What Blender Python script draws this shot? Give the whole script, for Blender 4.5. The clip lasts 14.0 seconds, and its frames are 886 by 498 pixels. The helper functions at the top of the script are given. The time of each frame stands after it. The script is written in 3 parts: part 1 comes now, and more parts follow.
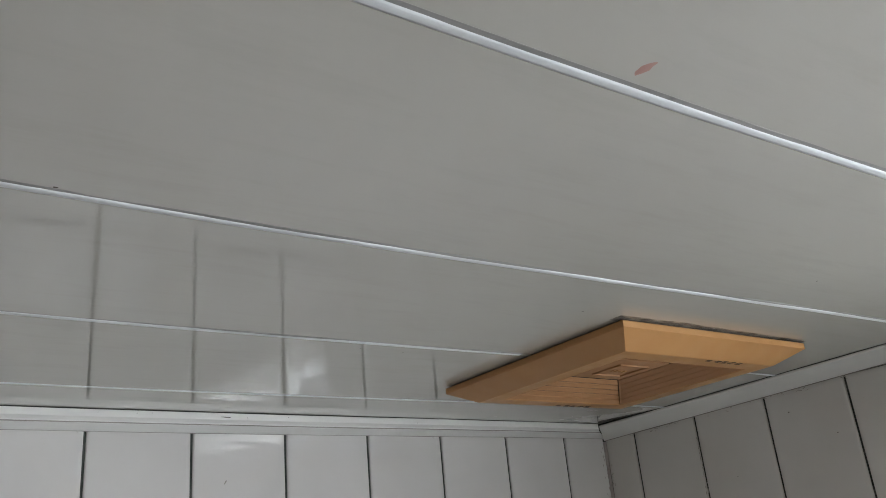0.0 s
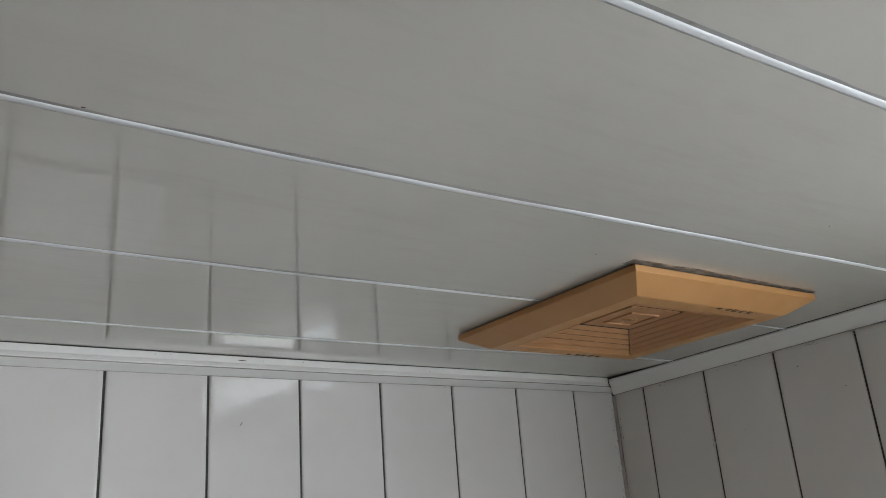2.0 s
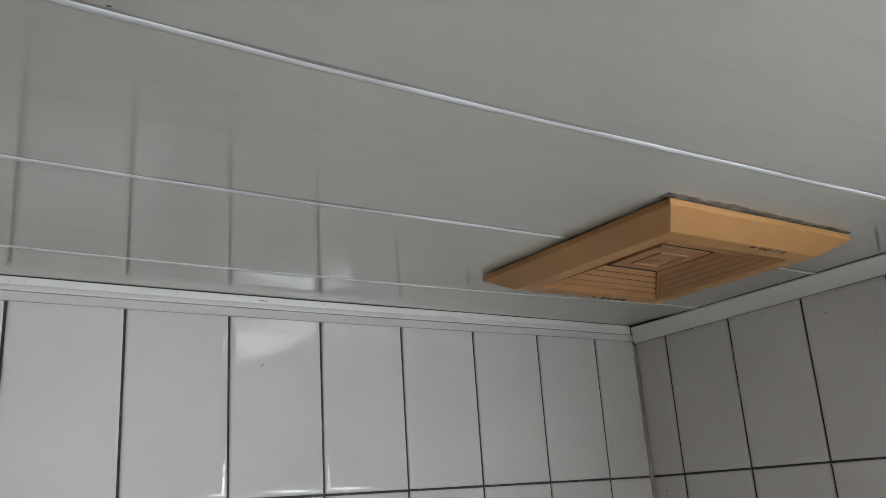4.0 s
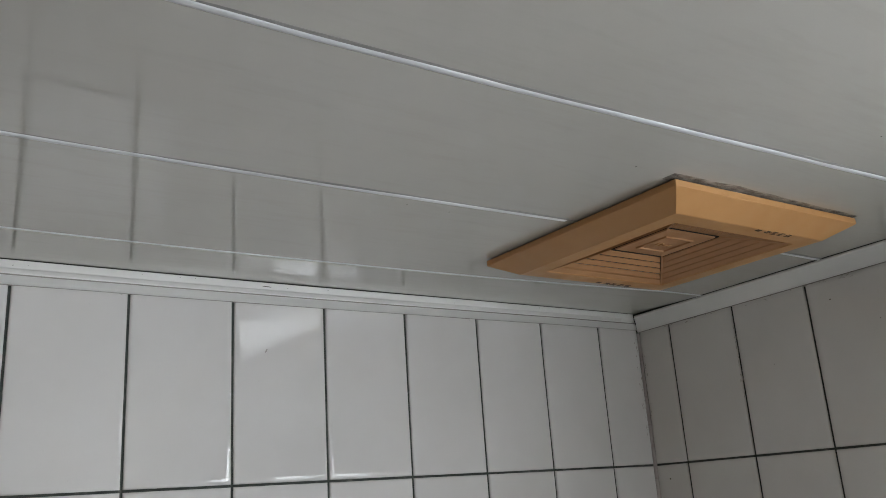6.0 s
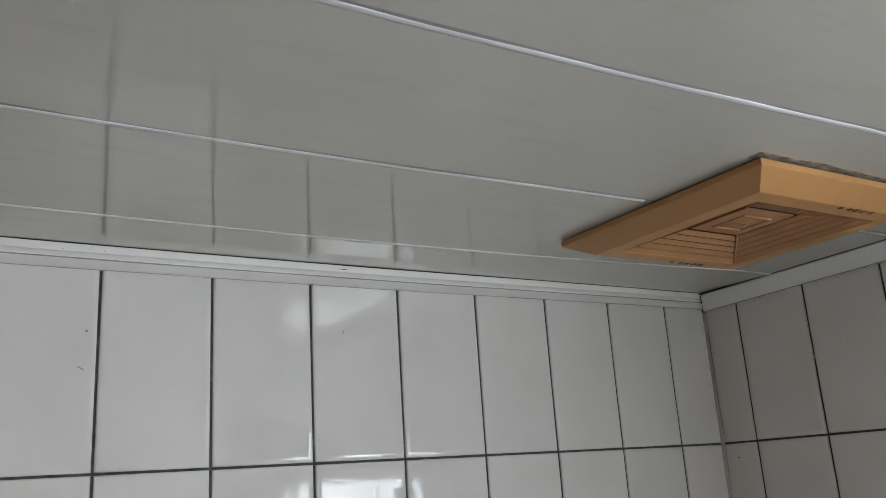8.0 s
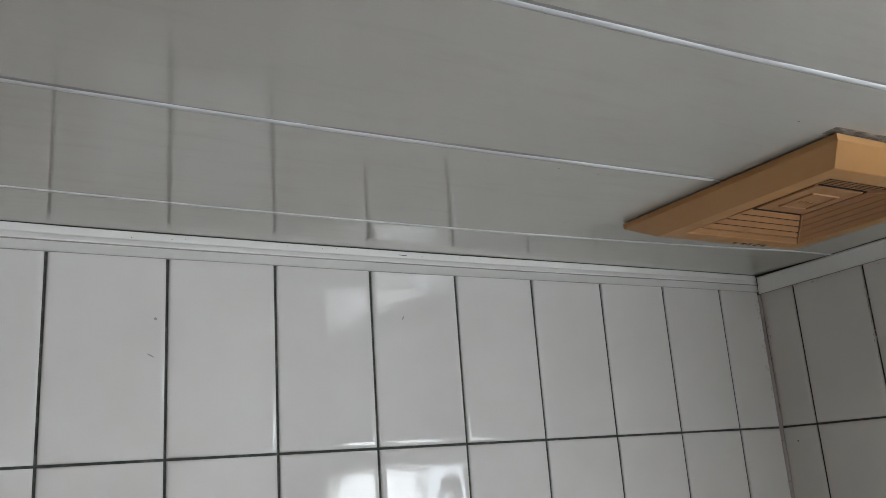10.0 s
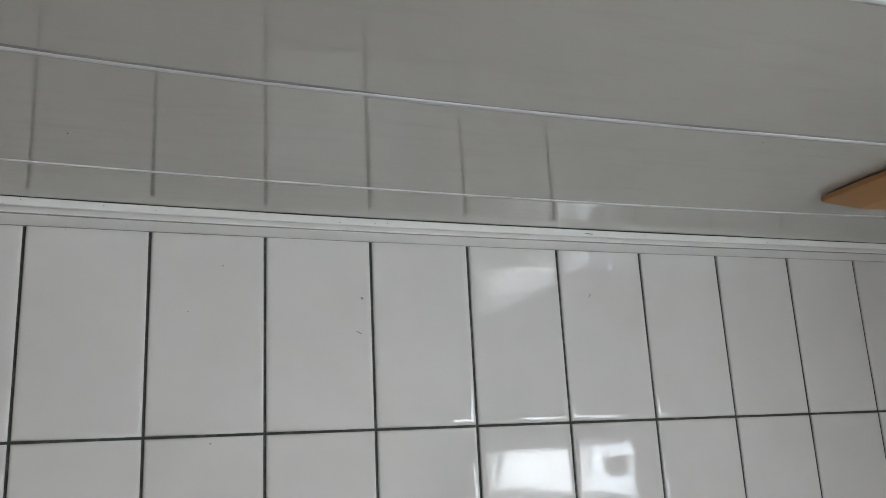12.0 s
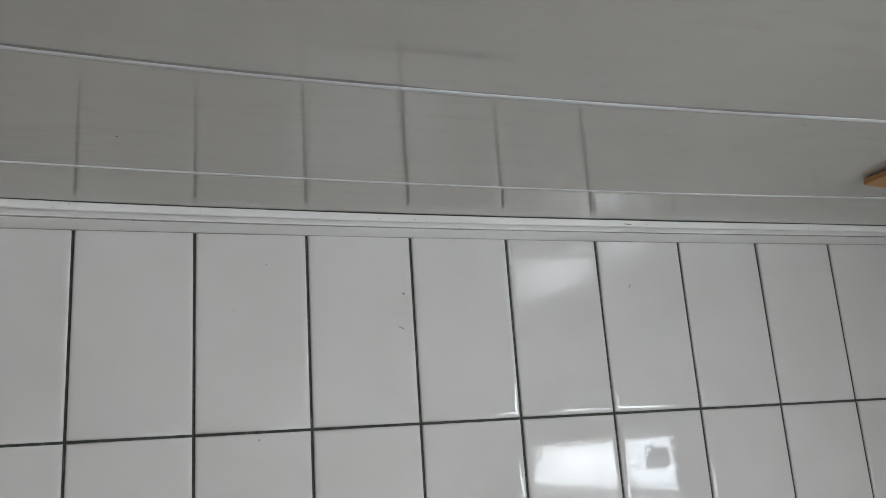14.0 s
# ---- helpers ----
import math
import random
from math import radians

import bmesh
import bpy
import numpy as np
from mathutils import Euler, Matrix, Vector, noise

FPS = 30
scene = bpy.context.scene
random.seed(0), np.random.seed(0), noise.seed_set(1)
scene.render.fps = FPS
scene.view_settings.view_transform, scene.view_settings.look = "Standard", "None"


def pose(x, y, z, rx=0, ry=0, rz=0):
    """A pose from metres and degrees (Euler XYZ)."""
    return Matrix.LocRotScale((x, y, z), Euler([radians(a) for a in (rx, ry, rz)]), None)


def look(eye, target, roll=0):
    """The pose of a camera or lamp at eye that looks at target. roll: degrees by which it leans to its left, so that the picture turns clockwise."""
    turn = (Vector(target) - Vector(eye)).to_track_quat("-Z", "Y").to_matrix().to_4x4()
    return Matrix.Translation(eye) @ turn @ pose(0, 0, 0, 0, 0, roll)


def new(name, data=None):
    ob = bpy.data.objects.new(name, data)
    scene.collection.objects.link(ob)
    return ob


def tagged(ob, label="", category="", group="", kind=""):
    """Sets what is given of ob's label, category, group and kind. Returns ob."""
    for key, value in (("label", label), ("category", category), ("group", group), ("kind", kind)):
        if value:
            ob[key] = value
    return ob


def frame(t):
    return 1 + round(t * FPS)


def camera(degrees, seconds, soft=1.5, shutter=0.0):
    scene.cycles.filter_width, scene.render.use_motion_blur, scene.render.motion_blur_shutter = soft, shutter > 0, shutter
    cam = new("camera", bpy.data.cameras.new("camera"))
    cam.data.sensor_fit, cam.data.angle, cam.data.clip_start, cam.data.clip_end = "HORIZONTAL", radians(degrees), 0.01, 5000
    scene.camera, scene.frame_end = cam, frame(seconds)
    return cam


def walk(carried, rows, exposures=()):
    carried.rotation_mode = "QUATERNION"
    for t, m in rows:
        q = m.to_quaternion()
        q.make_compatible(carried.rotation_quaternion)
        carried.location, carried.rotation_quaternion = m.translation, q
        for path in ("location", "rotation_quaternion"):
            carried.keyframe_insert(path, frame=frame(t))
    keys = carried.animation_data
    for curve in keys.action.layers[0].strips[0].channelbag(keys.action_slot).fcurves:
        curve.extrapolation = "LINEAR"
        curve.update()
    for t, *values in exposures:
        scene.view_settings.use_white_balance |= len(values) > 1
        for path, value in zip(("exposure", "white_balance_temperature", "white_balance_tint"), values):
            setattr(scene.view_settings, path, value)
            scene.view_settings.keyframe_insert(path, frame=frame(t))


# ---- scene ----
cam = camera(55.28, 14.0, soft=0.7)
PATH = [
    (0, (-1.1905, -1.2356, 2.0321), (-0.0644, 0.2510, 2.7547), -5.53),
    (0.5, (-1.1967, -1.2428, 2.0284), (-0.0789, 0.2564, 2.7376), -5.73),
    (1, (-1.1940, -1.2380, 2.0108), (-0.0739, 0.2721, 2.6926), -5.05),
    (1.5, (-1.1970, -1.2389, 2.0060), (-0.0802, 0.2758, 2.6831), -4.85),
    (2, (-1.1969, -1.2316, 2.0014), (-0.0812, 0.2940, 2.6556), -4.47),
    (2.5, (-1.2017, -1.2229, 1.9983), (-0.0878, 0.3146, 2.6273), -4.54),
    (3, (-1.1994, -1.1958, 1.9836), (-0.0817, 0.3517, 2.5804), -4.34),
    (3.2, (-1.1986, -1.1945, 1.9824), (-0.0903, 0.3640, 2.5676), -4.12),
    (5.3, (-1.1912, -1.1814, 1.9695), (-0.0850, 0.3850, 2.5375), -3.77),
    (5.5, (-1.1905, -1.1801, 1.9682), (-0.0836, 0.3843, 2.5403), -3.84),
    (6, (-1.1971, -1.1830, 1.9636), (-0.0914, 0.3847, 2.5289), -3.89),
    (6.5, (-1.2158, -1.1807, 1.9700), (-0.1126, 0.3906, 2.5305), -4.00),
    (7, (-1.2292, -1.1768, 1.9693), (-0.1593, 0.4236, 2.5113), -3.86),
    (7.5, (-1.2355, -1.1748, 1.9657), (-0.1851, 0.4429, 2.4943), -3.75),
    (7.7, (-1.2395, -1.1720, 1.9651), (-0.1989, 0.4522, 2.4932), -3.75),
    (9.8, (-1.2814, -1.1429, 1.9593), (-0.2857, 0.5126, 2.4770), -4.02),
    (10, (-1.2854, -1.1401, 1.9588), (-0.3100, 0.5292, 2.4707), -4.11),
    (10.5, (-1.3021, -1.1410, 1.9480), (-0.4103, 0.5834, 2.4289), -3.56),
    (11, (-1.3220, -1.1393, 1.9455), (-0.4716, 0.6034, 2.4353), -3.05),
    (11.5, (-1.3494, -1.1352, 1.9497), (-0.5742, 0.6407, 2.4447), -2.93),
    (12, (-1.3694, -1.1380, 1.9528), (-0.6837, 0.6764, 2.4404), -2.95),
    (12.5, (-1.3711, -1.1524, 1.9554), (-0.7216, 0.6728, 2.4518), -3.16),
    (13, (-1.3718, -1.1546, 1.9525), (-0.7432, 0.6802, 2.4406), -3.43),
    (13.5, (-1.3850, -1.1414, 1.9504), (-0.7461, 0.6874, 2.4476), -3.83),
    (14, (-1.3872, -1.1360, 1.9449), (-0.7633, 0.6998, 2.4355), -3.98),
]
walk(cam, [(t, look(eye, target, roll)) for t, eye, target, roll in PATH], exposures=[(0.0, 0.0), (14.0, 0.0)])

# ---- world, daylight, added fill light and exposure ----
world = bpy.data.worlds.new("world")
scene.world = world
world.use_nodes = True
wt = world.node_tree
sky = wt.nodes.new("ShaderNodeTexSky")
sky.sky_type, sky.sun_disc = "NISHITA", False
sky.sun_elevation, sky.sun_rotation = radians(38), radians(70)
wt.nodes["Background"].inputs["Strength"].default_value = 0.10
wt.links.new(sky.outputs["Color"], wt.nodes["Background"].inputs["Color"])

sun = new("sun", bpy.data.lights.new("sun", "SUN"))
sun.data.energy, sun.data.angle, sun.data.color = 0.8, radians(12), (1.0, 0.96, 0.9)
sun.matrix_world = look((6, 8, 8), (0, 0, 0))

# room: north wall face y = 0, east wall face x = XE, ceiling underside z = ZC
XE, XW, YS, ZC = 0.111, -2.70, -2.75, 2.2845
WIN_Y0, WIN_Y1, WIN_Z0, WIN_Z1 = -2.36, -1.19, 1.79, 2.005
daylight = new("window_daylight", bpy.data.lights.new("window_daylight", "AREA"))
daylight.data.shape, daylight.data.size, daylight.data.size_y = "RECTANGLE", WIN_Z1 - WIN_Z0, WIN_Y1 - WIN_Y0
daylight.data.energy, daylight.data.color = 40.0, (0.885, 0.945, 1.0)
daylight.matrix_world = pose(XE + 0.062, (WIN_Y0 + WIN_Y1) / 2, (WIN_Z0 + WIN_Z1) / 2, 0, 112, 0)

# unseen fill light, added to brighten the right side; no such window is known
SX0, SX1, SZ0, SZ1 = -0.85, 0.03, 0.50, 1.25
fill_light = new("added_fill_light", bpy.data.lights.new("added_fill_light", "AREA"))
fill_light.data.shape, fill_light.data.size, fill_light.data.size_y = "RECTANGLE", SX1 - SX0, SZ1 - SZ0
fill_light.data.energy, fill_light.data.color = 7.5, (0.90, 0.955, 1.0)
fill_light.matrix_world = pose((SX0 + SX1) / 2, YS - 0.21, (SZ0 + SZ1) / 2, 116, 0, 0)


# ---- materials ----
def material(name, rough=0.5, metal=0.0):
    m = bpy.data.materials.new(name)
    m.use_nodes = True
    nt = m.node_tree
    b = nt.nodes["Principled BSDF"]
    b.inputs["Roughness"].default_value, b.inputs["Metallic"].default_value = rough, metal
    return m, nt, b


def node(nt, kind, **values):
    n = nt.nodes.new(kind)
    for key, value in values.items():
        n.inputs[key].default_value = value
    return n


def world_coords(nt, scale=(1, 1, 1)):
    t = nt.nodes.new("ShaderNodeNewGeometry")
    g = nt.nodes.new("ShaderNodeMapping")
    g.inputs["Scale"].default_value = scale
    nt.links.new(t.outputs["Position"], g.inputs["Vector"])
    return g.outputs["Vector"]


def noise_tex(nt, vec, scale, detail=3.0, rough=0.5):
    n = node(nt, "ShaderNodeTexNoise", Scale=scale, Detail=detail, Roughness=rough)
    nt.links.new(vec, n.inputs["Vector"])
    return n.outputs["Fac"]


def ramp(nt, fac, stops):
    r = nt.nodes.new("ShaderNodeValToRGB")
    while len(r.color_ramp.elements) < len(stops):
        r.color_ramp.elements.new(0.5)
    for e, (p, c) in zip(r.color_ramp.elements, stops):
        e.position, e.color = p, (*c, 1.0) if len(c) == 3 else c
    nt.links.new(fac, r.inputs["Fac"])
    return r.outputs["Color"]


def mix(nt, fac, a, b, mode="MIX"):
    n = nt.nodes.new("ShaderNodeMix")
    n.data_type, n.blend_type = "RGBA", mode
    for sock, v in ((n.inputs[0], fac), (n.inputs[6], a), (n.inputs[7], b)):
        if hasattr(v, "is_linked"):
            nt.links.new(v, sock)
        elif isinstance(v, (int, float)):
            sock.default_value = v
        else:
            sock.default_value = (*v, 1.0)
    return n.outputs[2]


def bump(nt, b, height, strength, distance):
    n = node(nt, "ShaderNodeBump", Strength=strength, Distance=distance)
    nt.links.new(height, n.inputs["Height"])
    nt.links.new(n.outputs["Normal"], b.inputs["Normal"])
    return n


def remap(nt, fac, lo, hi, a=0.0, b=1.0):
    n = node(nt, "ShaderNodeMapRange")
    for key, v in (("From Min", lo), ("From Max", hi), ("To Min", a), ("To Max", b)):
        n.inputs[key].default_value = v
    nt.links.new(fac, n.inputs["Value"])
    return n.outputs["Result"]


def glazed_tile():
    m, nt, b = material("glazed_white_tile", 0.09)
    v = world_coords(nt)
    info = nt.nodes.new("ShaderNodeObjectInfo")
    c = ramp(nt, noise_tex(nt, v, 7.0, 4), [(0.3, (0.66, 0.642, 0.628)), (0.7, (0.705, 0.688, 0.678))])
    tone = remap(nt, info.outputs["Random"], 0, 1, 0.0, 0.06)
    c = mix(nt, tone, c, (0.55, 0.54, 0.51))
    specks = ramp(nt, noise_tex(nt, v, 160.0, 2), [(0.70, (0, 0, 0)), (0.78, (1, 1, 1))])
    c = mix(nt, mix(nt, 0.12, (0, 0, 0), specks), c, (0.35, 0.32, 0.27))
    nt.links.new(c, b.inputs["Base Color"])
    film = ramp(nt, noise_tex(nt, v, 13.0, 6, 0.6), [(0.35, (0.018,) * 3), (0.75, (0.06,) * 3)])
    nt.links.new(film, b.inputs["Roughness"])
    b.inputs["IOR"].default_value = 1.52
    first = bump(nt, b, noise_tex(nt, v, 26.0, 2), 0.07, 0.002)
    second = bump(nt, b, noise_tex(nt, v, 95.0, 2), 0.12, 0.0005)
    nt.links.new(first.outputs["Normal"], second.inputs["Normal"])
    return m


def grout():
    m, nt, b = material("grout", 0.9)
    v = world_coords(nt)
    nt.links.new(ramp(nt, noise_tex(nt, v, 45.0, 6, 0.7), [(0.3, (0.024, 0.030, 0.026)), (0.55, (0.055, 0.063, 0.055)), (0.78, (0.18, 0.172, 0.15))]), b.inputs["Base Color"])
    bump(nt, b, noise_tex(nt, v, 600.0, 4), 0.6, 0.001)
    return m


def ceiling_board():
    m, nt, b = material("cream_ceiling_board", 0.16)
    v = world_coords(nt, (1.0, 6.0, 1.0))
    w = world_coords(nt)
    c = ramp(nt, noise_tex(nt, w, 3.0, 4), [(0.3, (0.462, 0.445, 0.405)), (0.7, (0.508, 0.491, 0.450))])
    grime = ramp(nt, noise_tex(nt, v, 9.0, 6, 0.65), [(0.5, (0, 0, 0)), (0.85, (1, 1, 1))])
    c = mix(nt, mix(nt, 0.22, (0, 0, 0), grime), c, (0.315, 0.298, 0.250))
    nt.links.new(c, b.inputs["Base Color"])
    film = ramp(nt, noise_tex(nt, v, 6.0, 6, 0.6), [(0.3, (0.052,) * 3), (0.8, (0.086,) * 3)])
    nt.links.new(film, b.inputs["Roughness"])
    b.inputs["IOR"].default_value = 1.56
    b.inputs["Coat Weight"].default_value, b.inputs["Coat Roughness"].default_value, b.inputs["Coat IOR"].default_value = 0.42, 0.05, 1.6
    bump(nt, b, noise_tex(nt, world_coords(nt, (2.0, 8.0, 1.0)), 4.0, 2), 0.012, 0.003)
    return m


def plastic(name, lo, hi, rough, stain=(0.3, 0.26, 0.2), amount=0.2, grain=60.0):
    m, nt, b = material(name, rough)
    v = world_coords(nt)
    c = ramp(nt, noise_tex(nt, v, 9.0, 4), [(0.3, lo), (0.7, hi)])
    spots = ramp(nt, noise_tex(nt, v, grain, 6, 0.7), [(0.56, (0, 0, 0)), (0.74, (1, 1, 1))])
    c = mix(nt, mix(nt, amount, (0, 0, 0), spots), c, stain)
    nt.links.new(c, b.inputs["Base Color"])
    nt.links.new(ramp(nt, noise_tex(nt, v, 30.0, 4), [(0.3, (rough * 0.8,) * 3), (0.7, (min(1.0, rough * 1.3),) * 3)]), b.inputs["Roughness"])
    bump(nt, b, noise_tex(nt, v, 900.0, 3), 0.12, 0.0004)
    return m


TILE, GROUT, BOARD = glazed_tile(), grout(), ceiling_board()
WHITE_PVC = plastic("white_pvc", (0.62, 0.635, 0.65), (0.69, 0.70, 0.71), 0.62, (0.35, 0.33, 0.28), 0.15, 40.0)
TRIM_PVC = plastic("aged_white_pvc", (0.80, 0.795, 0.775), (0.84, 0.835, 0.815), 0.42, (0.6, 0.57, 0.52), 0.0, 25.0)
TAN = plastic("tan_plastic", (0.435, 0.22, 0.078), (0.475, 0.243, 0.088), 0.45, (0.38, 0.175, 0.05), 0.10, 50.0)
TAN_DULL = plastic("dusty_tan_plastic", (0.36, 0.178, 0.076), (0.42, 0.21, 0.09), 0.6, (0.28, 0.17, 0.09), 0.25, 80.0)
# near-black colour for shade painted into the vent's gaps and hollows
HOLLOW_SHADE = plastic("painted_hollow_shade", (0.012, 0.010, 0.008), (0.02, 0.016, 0.012), 0.9)
# near-black colour for the shade in the gaps of the trims
GAP_SHADE = plastic("painted_gap_shade", (0.008, 0.008, 0.007), (0.022, 0.021, 0.018), 0.8, (0.16, 0.15, 0.13), 0.35, 90.0)
CHIP = plastic("grey_chip", (0.30, 0.285, 0.26), (0.42, 0.40, 0.365), 0.5)
# grey for shade painted into the trim groove and under the trims
TRIM_SHADE = plastic("painted_trim_shade", (0.24, 0.225, 0.205), (0.38, 0.36, 0.335), 0.6, (0.06, 0.055, 0.05), 0.7, 70.0)
CORNER_CAULK = plastic("stained_corner_caulk", (0.30, 0.265, 0.255), (0.46, 0.42, 0.41), 0.6, (0.10, 0.085, 0.08), 0.75, 55.0)
CORNER_DIRT = plastic("corner_stain", (0.30, 0.25, 0.23), (0.46, 0.42, 0.40), 0.5)
# grey for the shade painted along one side of the ceiling joint strips
JOINT_SHADE = plastic("painted_joint_shade", (0.22, 0.215, 0.205), (0.32, 0.312, 0.298), 0.8, (0.14, 0.135, 0.125), 0.6, 60.0)
SPECK = plastic("dark_speck", (0.04, 0.03, 0.02), (0.08, 0.06, 0.045), 0.8)
INK = plastic("dark_brown_print", (0.05, 0.028, 0.014), (0.10, 0.055, 0.025), 0.8, (0.3, 0.16, 0.06), 0.5, 300.0)
RUST = plastic("red_brown_stain", (0.37, 0.19, 0.155), (0.42, 0.28, 0.245), 0.4, (0.30, 0.11, 0.085), 0.4, 260.0)
DULL = plastic("warm_wall_paint", (0.48, 0.39, 0.28), (0.52, 0.43, 0.32), 0.6)
CREAM = plastic("cream_wall_paint", (0.52, 0.49, 0.44), (0.56, 0.53, 0.48), 0.6)
PAINT = plastic("white_window_paint", (0.74, 0.74, 0.72), (0.79, 0.79, 0.77), 0.35)
FLOOR = plastic("grey_floor_tile", (0.11, 0.106, 0.10), (0.14, 0.136, 0.13), 0.3)
GREY_PLATE = plastic("grey_board", (0.33, 0.33, 0.32), (0.40, 0.40, 0.39), 0.6)
CONCRETE = plastic("pale_ground", (0.3, 0.29, 0.27), (0.36, 0.35, 0.33), 0.9)
GLASS, _nt, _b = material("window_glass", 0.0)
_b.inputs["Transmission Weight"].default_value, _b.inputs["IOR"].default_value = 1.0, 1.45

GREY_GLASS, _nt, _b = material("grey_tinted_glass", 0.02)
_b.inputs["Transmission Weight"].default_value, _b.inputs["IOR"].default_value = 1.0, 1.45
_b.inputs["Base Color"].default_value = (0.60, 0.63, 0.66, 1.0)


# ---- building helpers ----
def mesh_of(name, verts, faces, mat, smooth=False):
    me = bpy.data.meshes.new(name)
    me.from_pydata([tuple(v) for v in verts], [], faces)
    me.materials.append(mat)
    me.polygons.foreach_set("use_smooth", [smooth] * len(me.polygons))
    me.update()
    return me


def bm_mesh(name, bm, mat, smooth=False):
    me = bpy.data.meshes.new(name)
    bmesh.ops.recalc_face_normals(bm, faces=bm.faces)
    bm.to_mesh(me)
    bm.free()
    me.materials.append(mat)
    me.polygons.foreach_set("use_smooth", [smooth] * len(me.polygons))
    return me


def part(name, bm, mat, parent, label="", smooth=False):
    ob = new(name, bm_mesh(name, bm, mat, smooth))
    ob.parent = parent
    if label:
        ob["label"] = label
    return ob


def add_box(bm, x0, y0, z0, x1, y1, z1, bevel=0.0):
    made = bmesh.ops.create_cube(bm, size=1.0)["verts"]
    bmesh.ops.transform(bm, verts=made, matrix=Matrix.Translation(((x0 + x1) / 2, (y0 + y1) / 2, (z0 + z1) / 2)) @ Matrix.Diagonal((x1 - x0, y1 - y0, z1 - z0, 1)))
    if bevel:
        edges = {e for v in made for e in v.link_edges}
        bmesh.ops.bevel(bm, geom=list(edges), offset=bevel, segments=2, affect="EDGES", profile=0.5)
    return bm


def box(x0, y0, z0, x1, y1, z1, bevel=0.0):
    return add_box(bmesh.new(), x0, y0, z0, x1, y1, z1, bevel)


def structure(name, bm, mat, label, category, smooth=False):
    return tagged(new(name, bm_mesh(name, bm, mat, smooth)), label, category, "", "structure")


def sweep(bm, profile, axis, a, b, steps=1, wobble=0.0, seed=0.0, mitre=None):
    """A profile of (out, z) points run along x or y; out is measured along the other axis."""
    rings = []
    for i in range(steps + 1):
        s = a + (b - a) * i / steps
        ring = []
        for o, z in profile:
            if mitre is not None and i == steps:
                s = mitre(o)
            dz = wobble * noise.noise(Vector((s * 9.0 + seed, 0.3, seed)))
            ring.append(bm.verts.new((s, o, z + dz) if axis == "x" else (o, s, z + dz)))
        rings.append(ring)
    n = len(profile)
    for r0, r1 in zip(rings, rings[1:]):
        for k in range(n):
            bm.faces.new((r0[k], r0[(k + 1) % n], r1[(k + 1) % n], r1[k]))
    bm.faces.new(rings[0])
    bm.faces.new(list(reversed(rings[-1])))
    return bm


# ---- the shell of the room ----
floor = structure("floor", box(XW - 0.15, YS - 0.15, -0.1, XE + 0.15, 0.15, 0.0), FLOOR, "grey tiled bathroom floor", "floor")
GROUT_IN = 0.0035
wall_north = structure("wall_north", box(XW - 0.15, GROUT_IN, 0.0, XE + 0.15, 0.15, ZC + 0.12), GROUT, "bathroom wall of tall white glazed tiles with dark grout", "wall")
bm = bmesh.new()
X0, X1 = XE + GROUT_IN, XE + 0.15
add_box(bm, X0, YS - 0.15, 0.0, X1, WIN_Y0, ZC + 0.12)
add_box(bm, X0, WIN_Y1, 0.0, X1, GROUT_IN - 0.0005, ZC + 0.12)
add_box(bm, X0, WIN_Y0, 0.0, X1, WIN_Y1, WIN_Z0)
add_box(bm, X0, WIN_Y0, WIN_Z1, X1, WIN_Y1, ZC + 0.12)
wall_east = structure("wall_east", bm, GROUT, "white tiled bathroom wall with dark grout and a window", "wall")
# the opening in this wall is made up for the added fill light
bm = bmesh.new()
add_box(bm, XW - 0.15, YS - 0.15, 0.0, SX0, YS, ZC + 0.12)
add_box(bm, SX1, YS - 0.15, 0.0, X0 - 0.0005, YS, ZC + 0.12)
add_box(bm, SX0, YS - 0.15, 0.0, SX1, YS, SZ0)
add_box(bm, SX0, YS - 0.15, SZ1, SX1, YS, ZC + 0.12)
wall_south = structure("wall_south", bm, CREAM, "cream painted bathroom wall with an opening added for fill light", "wall")
wall_west = structure("wall_west", box(XW - 0.15, YS + 0.0005, 0.0, XW, GROUT_IN - 0.0005, ZC + 0.12), DULL, "warm beige painted bathroom wall", "wall")
ground = structure("ground", box(-800, -800, -0.4, 800, 800, -0.12), CONCRETE, "pale ground outside the window", "ground")

# ceiling boards run along x and meet at these lines
JOINTS = [-0.1760, -0.4395, -0.6998, -0.9634, -1.2145, -1.4715, -1.7285, -1.9855, -2.2425, -2.4995]
# how each line wanders sideways along the room: slope, square and cubic terms of the distance from x = -1
WANDER = [(0.0, (0.0, 0.0, 0.0)), (-0.0488, (0.0077, -0.0456, 0.0278)), (-0.1744, (0.0072, -0.0574, -0.0026)), (-0.4395, (-0.0064, -0.0719, 0.0499)), (-0.6998, (0.0001, -0.0772, 0.0459)), (-0.9634, (0.0, -0.0600, 0.0360)), (-3.0, (0.0, -0.0500, 0.0300))]


def bow(x, y):
    """How far a joint strays sideways from its straight line."""
    w = min(0.95, max(-0.75, x + 1.0))
    for (y1, c1), (y0, c0) in zip(WANDER, WANDER[1:]):
        if y >= y0:
            f = min(1.0, max(0.0, (y1 - y) / (y1 - y0)))
            return sum(((1 - f) * a + f * b) * w ** k for k, a, b in zip((1, 2, 3), c1, c0))
    return 0.0


def sag(x, y):
    """How far the boards hang below the ceiling line; the board along the wall is tipped."""
    if y > JOINTS[0]:
        return LIP - 0.034 * min(0.13, y - JOINTS[0])
    return 0.0


LIP = 0.0008


def bowed(bm):
    for v in bm.verts:
        v.co.y += bow(v.co.x, v.co.y)
    return bm


